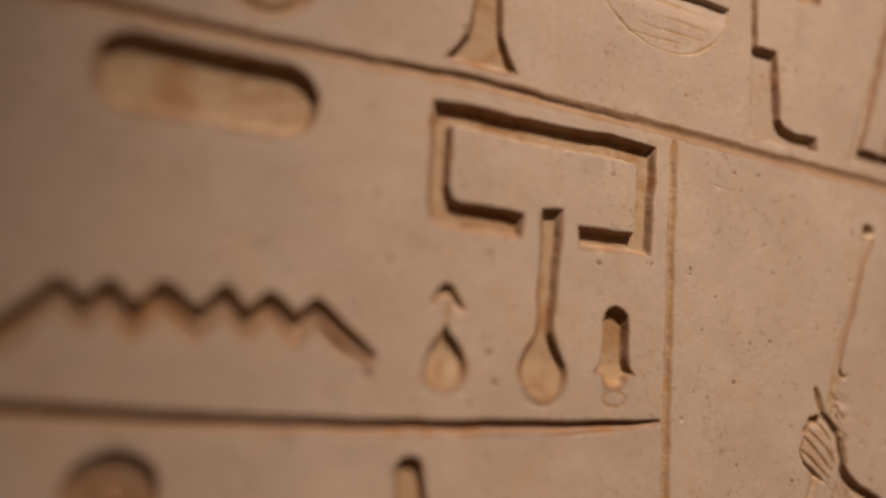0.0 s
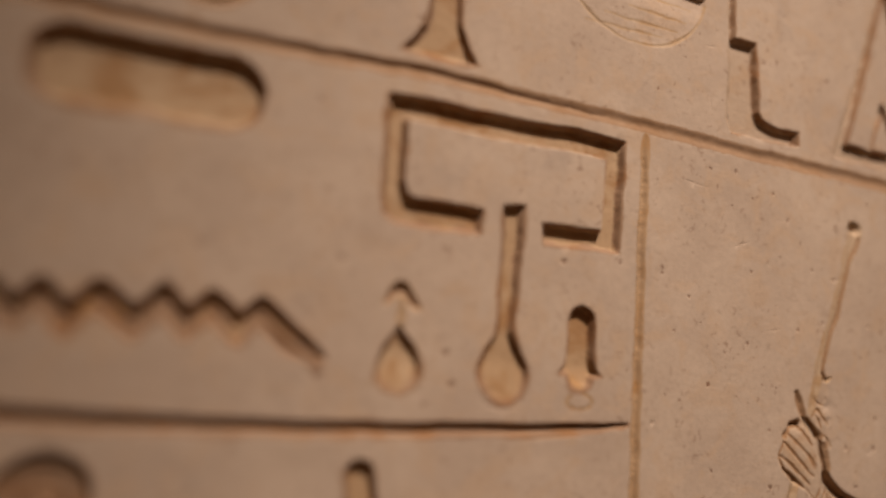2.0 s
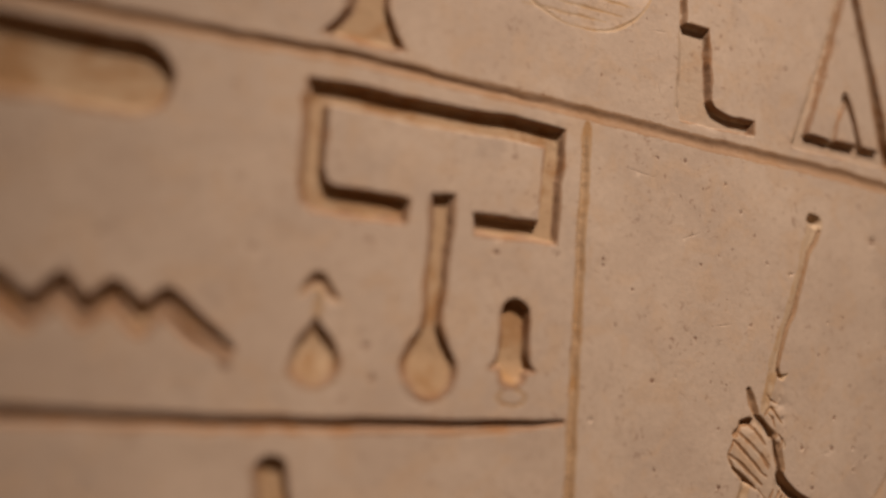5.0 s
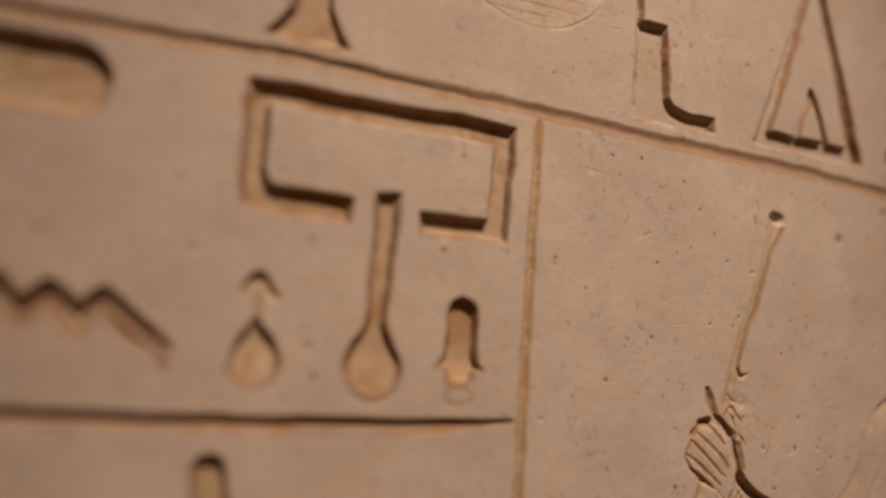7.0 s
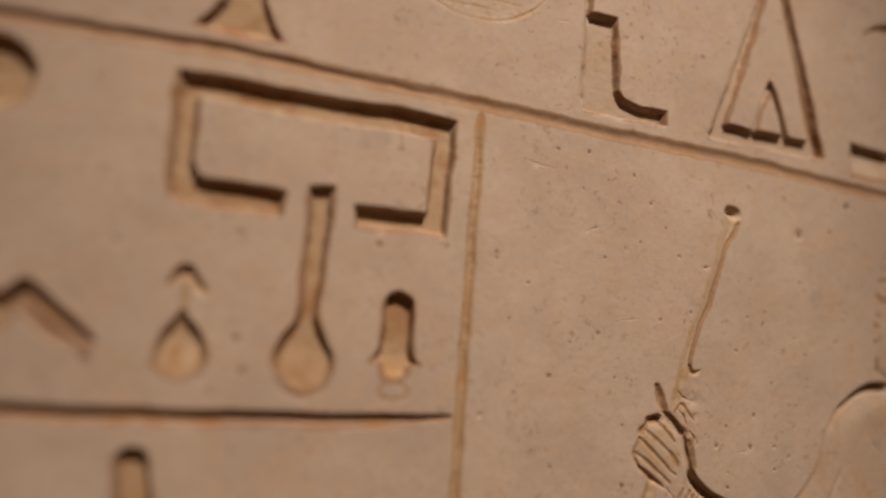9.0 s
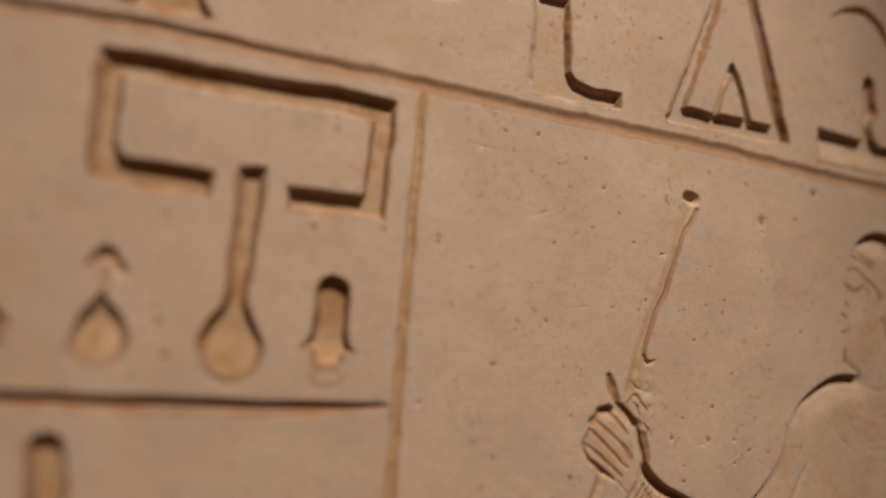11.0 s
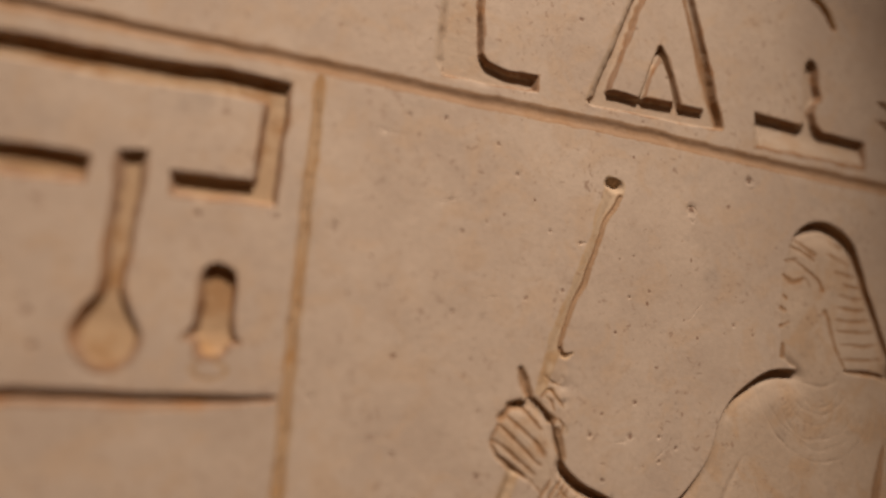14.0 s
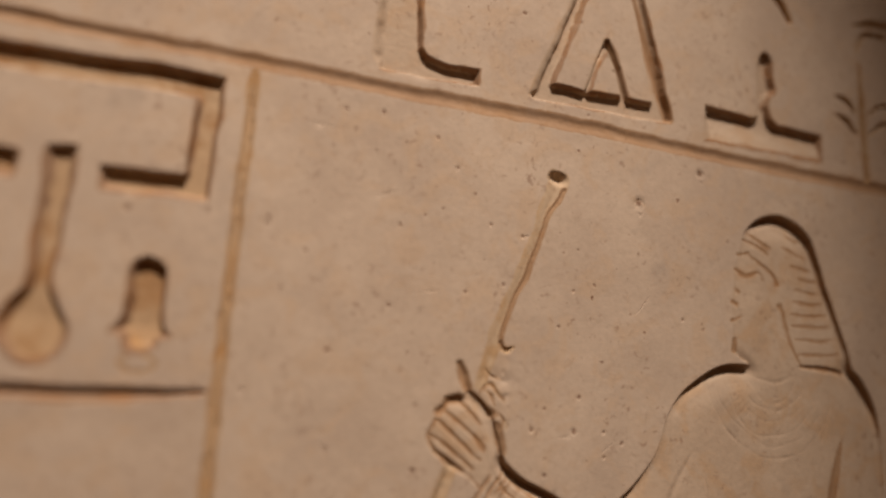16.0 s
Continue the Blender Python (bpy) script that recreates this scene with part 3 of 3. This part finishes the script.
# rings of the broad collar
for r, depth, lean in ((13, 0.10, 0.5), (16.5, 0.13, 1.2), (21, 0.07, -0.5), (27, 0.12, 0.6), (30.5, 0.09, 1.5), (36, 0.13, 0.0)):
    for a0, a1 in ((1.02, 1.30), (1.27, 1.58), (1.55, 1.97)):
        ring = [(518 + r * 0.97 * math.cos(a) + lean * math.sin(5 * a + r), 41 + r * (1.05 + 0.03 * math.sin(3 * a + r)) * math.sin(a), 0.6 + 0.5 * abs(math.sin(4 * a + r))) for a in np.linspace(math.pi * a0, math.pi * a1, 12)]
        groove(0, ring, depth * (0.75 + 0.5 * abs(math.sin(r + 9 * a0))))
# bead marks of the collar, worn folds of the body and the upper arm
for k in range(9):
    a = math.pi * (1.06 + 0.035 * k)
    groove(0, [(518 + 17.5 * math.cos(a), 41 + 17.5 * math.sin(a), 0.35), (518 + 25.5 * math.cos(a - 0.03), 41 + 25.5 * math.sin(a - 0.03), 0.55)], 0.12)
for stroke, depth in ((((476.4, 4.6, 0.9), (472.0, -3.0, 2.2), (467.6, -13.0, 2.6), (462, -28, 2.4)), 0.36), (((482.4, -2.0, 0.5), (484.4, -10.0, 0.9), (486.0, -22.0, 1.0)), 0.22),
                      (((557.4, 13.0, 1.2), (554.6, 2.0, 2.8), (552.4, -10.0, 3.4), (550.0, -28.0, 3.0)), 0.42), (((547.0, 38.0, 0.6), (549.4, 26.0, 1.3), (546.0, 12.0, 1.0)), 0.16),
                      (((505.0, 39.6, 0.6), (511.0, 37.6, 1.3), (520.0, 37.0, 1.5), (528.0, 39.8, 0.8)), 0.22)):
    groove(idx, curve(stroke), depth, rusty=depth > 0.38)

idx = sign("staff_carving", "slanting mace with a rounded head held by the figure", "carved staff", "carved figures", staff_cut)
STAFF = [(405.2, 112.4, 4.8), (402.8, 105.2, 3.9), (399.4, 95, 2.7), (396.4, 85, 2.7), (391.4, 70, 2.8), (386.2, 57, 2.8), (382.9, 46, 2.9), (381.0, 36, 2.6), (378.8, 29.5, 2.2), (377.4, 26, 1.4)]
w = window(*box_of(STAFF))
sink(idx, w, sd_stroke(UW[w], VW[w], STAFF), 0.6, top=0.7, low=3.0, side=4.5)
SIDE[w] &= LABEL[w] != idx
RIGHT = curve([(408.2, 109, 0.9), (405.6, 103.8, 1.0), (401.6, 96.6, 0.7), (398.2, 85.6, 0.9), (394.0, 71.1, 1.1), (388.6, 59, 0.8), (385.8, 48, 0.8), (385.2, 43.4, 0.9)])
groove(idx, [(u, v, r * 1.25) for u, v, r in RIGHT], 0.85)
SIDE[w] |= sd_stroke(UW[w], VW[w], RIGHT) < 0.45
groove(idx, [(402.8, 114.0, 3.4), (407.0, 113.2, 3.6)], 2.5)
groove(idx, curve([(385.3, 43.6, 1.0), (386.4, 41.4, 1.3), (388.4, 40.7, 1.3), (390.8, 41.8, 0.6)]), 1.5)
groove(idx, [(368.6, -4.6, 2.8), (364.6, -18, 3.0), (358, -45, 3.0)], 1.0)
split(idx, "head", lambda u, v: v > 105.5, "rounded staff head with dark top")
split(idx, "shaft", lambda u, v: v <= 105.5, "slender slanting shaft")
groove(0, [(390.1, 86.6, 0.35), (393.3, 87.7, 0.5)], 0.5)
# broken patch beside the fist
w = window(376, 14, 398, 36)
k = smooth(1.25 - np.hypot((U[w] - 385) / 9, (V[w] - 27) / 11))
H[w] -= k * (0.32 + 0.40 * value_noise(U[w], V[w], 4.2, 31) + 0.22 * value_noise(U[w], V[w], 1.9, 32) + 0.12 * ROUGH[w])
for stroke in (((377.8, 23.4, 0.5), (381.8, 27.2, 0.9), (385.0, 24.2, 0.9), (388.4, 21.0, 0.6)), ((386.5, 16.0, 0.5), (389.0, 13.5, 0.8), (388.0, 10.0, 0.6)),
               ((380.0, 24.4, 0.4), (383.0, 22.6, 0.6), (384.6, 19.0, 0.4)), ((388.6, 14.8, 0.3), (390.8, 12.2, 0.5), (390.0, 10.2, 0.3)), ((379.6, 33.0, 0.3), (382.4, 30.2, 0.5), (386.6, 28.8, 0.3))):
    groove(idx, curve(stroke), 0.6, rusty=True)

# worn edges: every outer corner is slightly rounded
H = 0.4 * H + 0.6 * blur(H, 1)

# ---- pits, chips and scratches in the face ----
rng = np.random.RandomState(5)
pits = sign("surface_pits", "small dark irregular pits scattered in the stone face", "stone pits", "", pit_dirt)
for k in range(330):
    u, v = (rng.uniform(-5, 285), rng.uniform(-45, 205)) if k < 60 else (rng.uniform(284, 600), rng.uniform(-45, 250))
    r = 0.26 + 0.52 * rng.rand() ** 3
    w = window(u, v, u, v, pad=3)
    turn, long = rng.uniform(0, 3.1), 1 + 1.3 * rng.rand() ** 2
    du, dv = UW[w] - u, VW[w] - v
    q = np.hypot((du * math.cos(turn) + dv * math.sin(turn)) / long, dv * math.cos(turn) - du * math.sin(turn)) * (1 + 0.45 * ROUGH[w])
    free = LABEL[w] == 0
    H[w] -= np.where(free, (0.05 + 0.16 * rng.rand()) * r * smooth(1.3 - q / r), 0)
    LABEL[w] = np.where(free & (q < r * 0.75), pits, LABEL[w])
for u, v, r in ((475.1, 126.9, 1.9), (443.9, 108.7, 2.6), (419.6, 10.5, 1.5), (401.0, 10.4, 1.3), (361.0, 111.1, 1.1), (329.2, 128.6, 0.9), (351.6, 122.1, 0.9),
                (391.1, 87.2, 0.9), (409.7, 52.1, 0.8), (433.6, 11.1, 0.9), (415.5, 67.3, 0.8), (377.3, 90.0, 0.9), (384.2, 66.3, 0.8), (290.5, 19.0, 1.1), (442.0, 7.0, 0.9), (421.0, 24.0, 1.1), (408.0, -7.0, 0.8), (434.0, 1.0, 0.9), (469.0, 60.0, 0.9)):
    w = window(u, v, u, v, pad=5)
    q = np.hypot(UW[w] - u, VW[w] - v) * (1 + 0.35 * ROUGH[w])
    H[w] -= ((0.26 if r < 1.6 else 0.45) + 0.2 * ROUGH[w]) * smooth(1.4 - q / r)
    if r > 1.6:
        H[w] += 0.22 * smooth(1.0 - np.hypot(U[w] - u - 0.35 * r, V[w] - v + 0.3 * r) / (0.7 * r))
    LABEL[w] = np.where((LABEL[w] == 0) & (q * (1 + 0.5 * ROUGH[w]) < r * 0.55), pits, LABEL[w])
# two ringed craters with a chipped lower lip
for u, v, r in ((444.6, 108.4, 2.1), (475.8, 126.6, 1.6)):
    groove(0, [(u + r * math.cos(k * 0.42), v + 0.9 * r * math.sin(k * 0.42), 0.5 + 0.25 * math.sin(3.1 * k)) for k in range(-2, 10)], 0.24)
    groove(0, [(u - 1.2, v - 1.8 * r, 0.5), (u + 0.4, v - 2.4 * r, 1.0), (u + 1.4, v - 1.7 * r, 0.4)], 0.25)
# soft brown smudges where the face is bruised
for u, v, r in ((157, 31, 1.9), (161, 69, 1.4), (200, 40.5, 1.6), (203.5, 30, 1.5), (245, 78, 1.4), (270, 81, 1.7), (291, 79, 1.1), (306, 71, 1.0), (318, 35, 1.3), (333, 30.5, 1.3), (339, 54, 1.1), (353, 53, 1.2),
                (340, 85, 0.9), (350, 90, 1.1), (369, 62, 0.9), (329, 37, 0.9), (354, -6, 1.3), (384, 183, 1.3), (479, 57, 1.0), (192, 26.5, 1.3), (194, 22.5, 1.1), (145, 62, 1.4), (118, 68, 1.5)):
    w = window(u, v, u, v, pad=6)
    q = np.hypot(UW[w] - u, 1.2 * (VW[w] - v)) * (1 + 0.5 * ROUGH[w])
    H[w] -= (0.10 + 0.12 * ROUGH[w]) * smooth(1.6 - q / r)
    LABEL[w] = np.where((LABEL[w] == 0) & (q < r * 0.9) & (ROUGH[w] > -0.12), pits, LABEL[w])
for u, v, a, n in ((432, 2, 0.7, 9), (413, 8, 0.2, 5), (300, 120, -0.1, 14), (330, 95, 0.4, 10), (520, 132, 0.1, 12), (309, 182, 0.1, 7), (312, 160, -1.2, 9), (445, 60, 0.9, 12), (350, 60, 0.2, 9)):
    groove(0, [(u, v, 0.25), (u + n * math.cos(a) / 2, v + n * math.sin(a) / 2, 0.4), (u + n * math.cos(a), v + n * math.sin(a), 0.2)], 0.25)

# shallow dents and hair scratches left by dressing and wear, thickest round the staff
for k in range(150):
    u, v = rng.normal(410, 85), rng.normal(75, 75)
    if not (286 < u < 585 and -45 < v < 235):
        continue
    a, n, bend = rng.uniform(-0.7, 1.3), rng.uniform(1.6, 5.5), rng.uniform(-0.25, 0.25)
    w = window(u - 6, v - 6, u + 6, v + 6)
    if LABEL[w].any():
        continue
    mid = (u + n * (0.5 * math.cos(a) - bend * math.sin(a)), v + n * (0.5 * math.sin(a) + bend * math.cos(a)), rng.uniform(0.3, 0.75))
    groove(pits if k % 3 == 0 else 0, curve([(u, v, 0.22), mid, (u + n * math.cos(a), v + n * math.sin(a), 0.22)]), rng.uniform(0.08, 0.24))

# ---- turn the height map into meshes: fine where it is cut, coarse where it is flat ----
gv, gu = np.gradient(H, STEP)
NORMAL = np.stack([-gu, -np.ones_like(gu), -gv], -1)
NORMAL /= np.linalg.norm(NORMAL, axis=-1, keepdims=True)
NORMAL[..., 1] = -np.abs(NORMAL[..., 1])

bx, by = NX // BLOCK, NY // BLOCK
cells = LABEL[:-1, :-1]
blocks_l = cells.reshape(by, BLOCK, bx, BLOCK)
corner = H[::BLOCK, ::BLOCK]
ramp01 = (np.arange(BLOCK + 1) / BLOCK).astype(np.float32)
flat = np.ones((by, bx), bool) & (blocks_l.max((1, 3)) == 0)
bil = np.zeros((by, bx), np.float32)
for j in range(BLOCK + 1):
    for i in range(BLOCK + 1):
        fi, fj = ramp01[i], ramp01[j]
        est = (corner[:-1, :-1] * (1 - fi) + corner[:-1, 1:] * fi) * (1 - fj) + (corner[1:, :-1] * (1 - fi) + corner[1:, 1:] * fi) * fj
        sub = H[j:j + NY - BLOCK + 1:BLOCK, i:i + NX - BLOCK + 1:BLOCK]
        bil = np.maximum(bil, np.abs(sub - est))
flat &= bil < 0.045
for j, i in np.argwhere(flat):
    y, x = j * BLOCK, i * BLOCK
    a, b, c, d = H[y, x], H[y, x + BLOCK], H[y + BLOCK, x], H[y + BLOCK, x + BLOCK]
    H[y, x:x + BLOCK + 1] = a + (b - a) * ramp01
    H[y + BLOCK, x:x + BLOCK + 1] = c + (d - c) * ramp01
    H[y:y + BLOCK + 1, x] = a + (c - a) * ramp01
    H[y:y + BLOCK + 1, x + BLOCK] = b + (d - b) * ramp01
fine = ~np.repeat(np.repeat(flat, BLOCK, 0), BLOCK, 1)
ID = np.arange((NX + 1) * (NY + 1), dtype=np.int64).reshape(NY + 1, NX + 1)
PLACE = np.stack([U / 1000, WALL_Y - H / 1000, WALL_Z + V / 1000], -1).reshape(-1, 3)
NORMAL = NORMAL.reshape(-1, 3)


def quads(mask):
    j, i = np.nonzero(mask)
    return np.stack([ID[j, i], ID[j, i + 1], ID[j + 1, i + 1], ID[j + 1, i]], -1)


def field_mesh(name, faces, material, extra=None, stain_and_shade=None, stain=None):
    """A smooth mesh from faces of the height map; extra adds plain flat faces round it."""
    used, index = np.unique(faces, return_inverse=True)
    index = index.reshape(-1, 4)
    place, normal = PLACE[used], NORMAL[used]
    if extra is not None:
        more, quad = extra
        index = np.vstack([index, quad + len(place)])
        place = np.vstack([place, more])
        normal = np.vstack([normal, np.zeros((len(more), 3))])
    mesh = bpy.data.meshes.new(name)
    mesh.vertices.add(len(place))
    mesh.vertices.foreach_set("co", place.astype(np.float32).ravel())
    mesh.loops.add(index.size)
    mesh.loops.foreach_set("vertex_index", index.astype(np.int32).ravel())
    mesh.polygons.add(len(index))
    mesh.polygons.foreach_set("loop_start", (np.arange(len(index)) * 4).astype(np.int32))
    mesh.update(calc_edges=True)
    mesh.polygons.foreach_set("use_smooth", np.ones(len(index), bool))
    mesh.normals_split_custom_set_from_vertices(normal.tolist())
    mesh.materials.append(material)
    if stain_and_shade is not None:
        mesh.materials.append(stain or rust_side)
        mesh.polygons.foreach_set("material_index", stain_and_shade.astype(np.int32))
    return mesh


# the wall round the carved field: a solid slab whose front face leaves the field open
X0, X1, Z0, Z1, BACK = -1.6, 2.2, 0.0, 3.2, WALL_Y + 0.25
xs, zs = (X0, U0 / 1000, U1 / 1000, X1), (Z0, WALL_Z + V0 / 1000, WALL_Z + V1 / 1000, Z1)
slab_v, slab_q = [], []


def slab_face(*corners):
    n = len(slab_v)
    slab_v.extend(corners)
    slab_q.append((n, n + 1, n + 2, n + 3))


for i in range(3):
    for j in range(3):
        if (i, j) != (1, 1):
            slab_face((xs[i], WALL_Y, zs[j]), (xs[i + 1], WALL_Y, zs[j]), (xs[i + 1], WALL_Y, zs[j + 1]), (xs[i], WALL_Y, zs[j + 1]))
slab_face((X0, BACK, Z0), (X0, BACK, Z1), (X1, BACK, Z1), (X1, BACK, Z0))
slab_face((X0, WALL_Y, Z0), (X0, WALL_Y, Z1), (X0, BACK, Z1), (X0, BACK, Z0))
slab_face((X1, WALL_Y, Z0), (X1, BACK, Z0), (X1, BACK, Z1), (X1, WALL_Y, Z1))
slab_face((X0, WALL_Y, Z1), (X1, WALL_Y, Z1), (X1, BACK, Z1), (X0, BACK, Z1))
slab_face((X0, WALL_Y, Z0), (X0, BACK, Z0), (X1, BACK, Z0), (X1, WALL_Y, Z0))

j, i = np.nonzero(flat)
j, i = j * BLOCK, i * BLOCK
coarse = np.stack([ID[j, i], ID[j, i + BLOCK], ID[j + BLOCK, i + BLOCK], ID[j + BLOCK, i]], -1)
wall = new("wall_north", field_mesh("wall_north", np.vstack([coarse, quads(fine & (cells == 0))]), limestone, (np.array(slab_v), np.array(slab_q))))
tagged(wall, "tan limestone wall with pits and faint dressing marks", "wall", kind="structure")

made = {}
for k, (name, label, category, group, material, owner) in enumerate(SIGNS, 1):
    mask = cells == k
    if not mask.any():
        if any(s[5] == k for s in SIGNS):
            made[k] = tagged(new(name), label, category, group)
        continue
    # the figure's dark faces mix brown dirt lines with painted edge shade
    made[k] = ob = new(name, field_mesh(name, quads(mask), material, None, SIDE[:-1, :-1][mask], dirt_and_shade if name == "relief_figure" or material is staff_cut else rust_side))
    if owner:
        ob.parent = made[owner]
    tagged(ob, label, category, group, "stuff" if name == "surface_pits" else "")


# ---- the dim room behind the camera ----
def room_box(name, label, category, lo, hi, material):
    bm = bmesh.new()
    bmesh.ops.create_cube(bm, size=1.0)
    for p in bm.verts:
        p.co = [lo[k] + (p.co[k] + 0.5) * (hi[k] - lo[k]) for k in range(3)]
    bmesh.ops.bevel(bm, geom=bm.edges[:], offset=0.004, segments=1, affect="EDGES")
    mesh = bpy.data.meshes.new(name)
    bm.to_mesh(mesh)
    bm.free()
    mesh.materials.append(material)
    return tagged(new(name, mesh), label, category, kind="structure")


ROOM_Y = -2.8
room_box("floor", "brown stone floor of the dim room", "floor", (X0 - 0.2, ROOM_Y - 0.2, -0.2), (X1 + 0.2, BACK, -0.001), slate)
room_box("ceiling", "plain brown plaster ceiling of the dim room", "ceiling", (X0 - 0.2, ROOM_Y - 0.2, Z1 + 0.001), (X1 + 0.2, BACK, Z1 + 0.2), plaster)
room_box("wall_south", "plain brown plaster wall behind the camera", "wall", (X0 - 0.2, ROOM_Y - 0.2, 0.0), (X1 + 0.2, ROOM_Y, Z1), plaster)
room_box("wall_west", "plain brown plaster side wall", "wall", (X0 - 0.2, ROOM_Y + 0.001, 0.0), (X0 - 0.001, BACK, Z1), plaster)
room_box("wall_east", "plain brown plaster side wall", "wall", (X1 + 0.001, ROOM_Y + 0.001, 0.0), (X1 + 0.2, BACK, Z1), plaster)
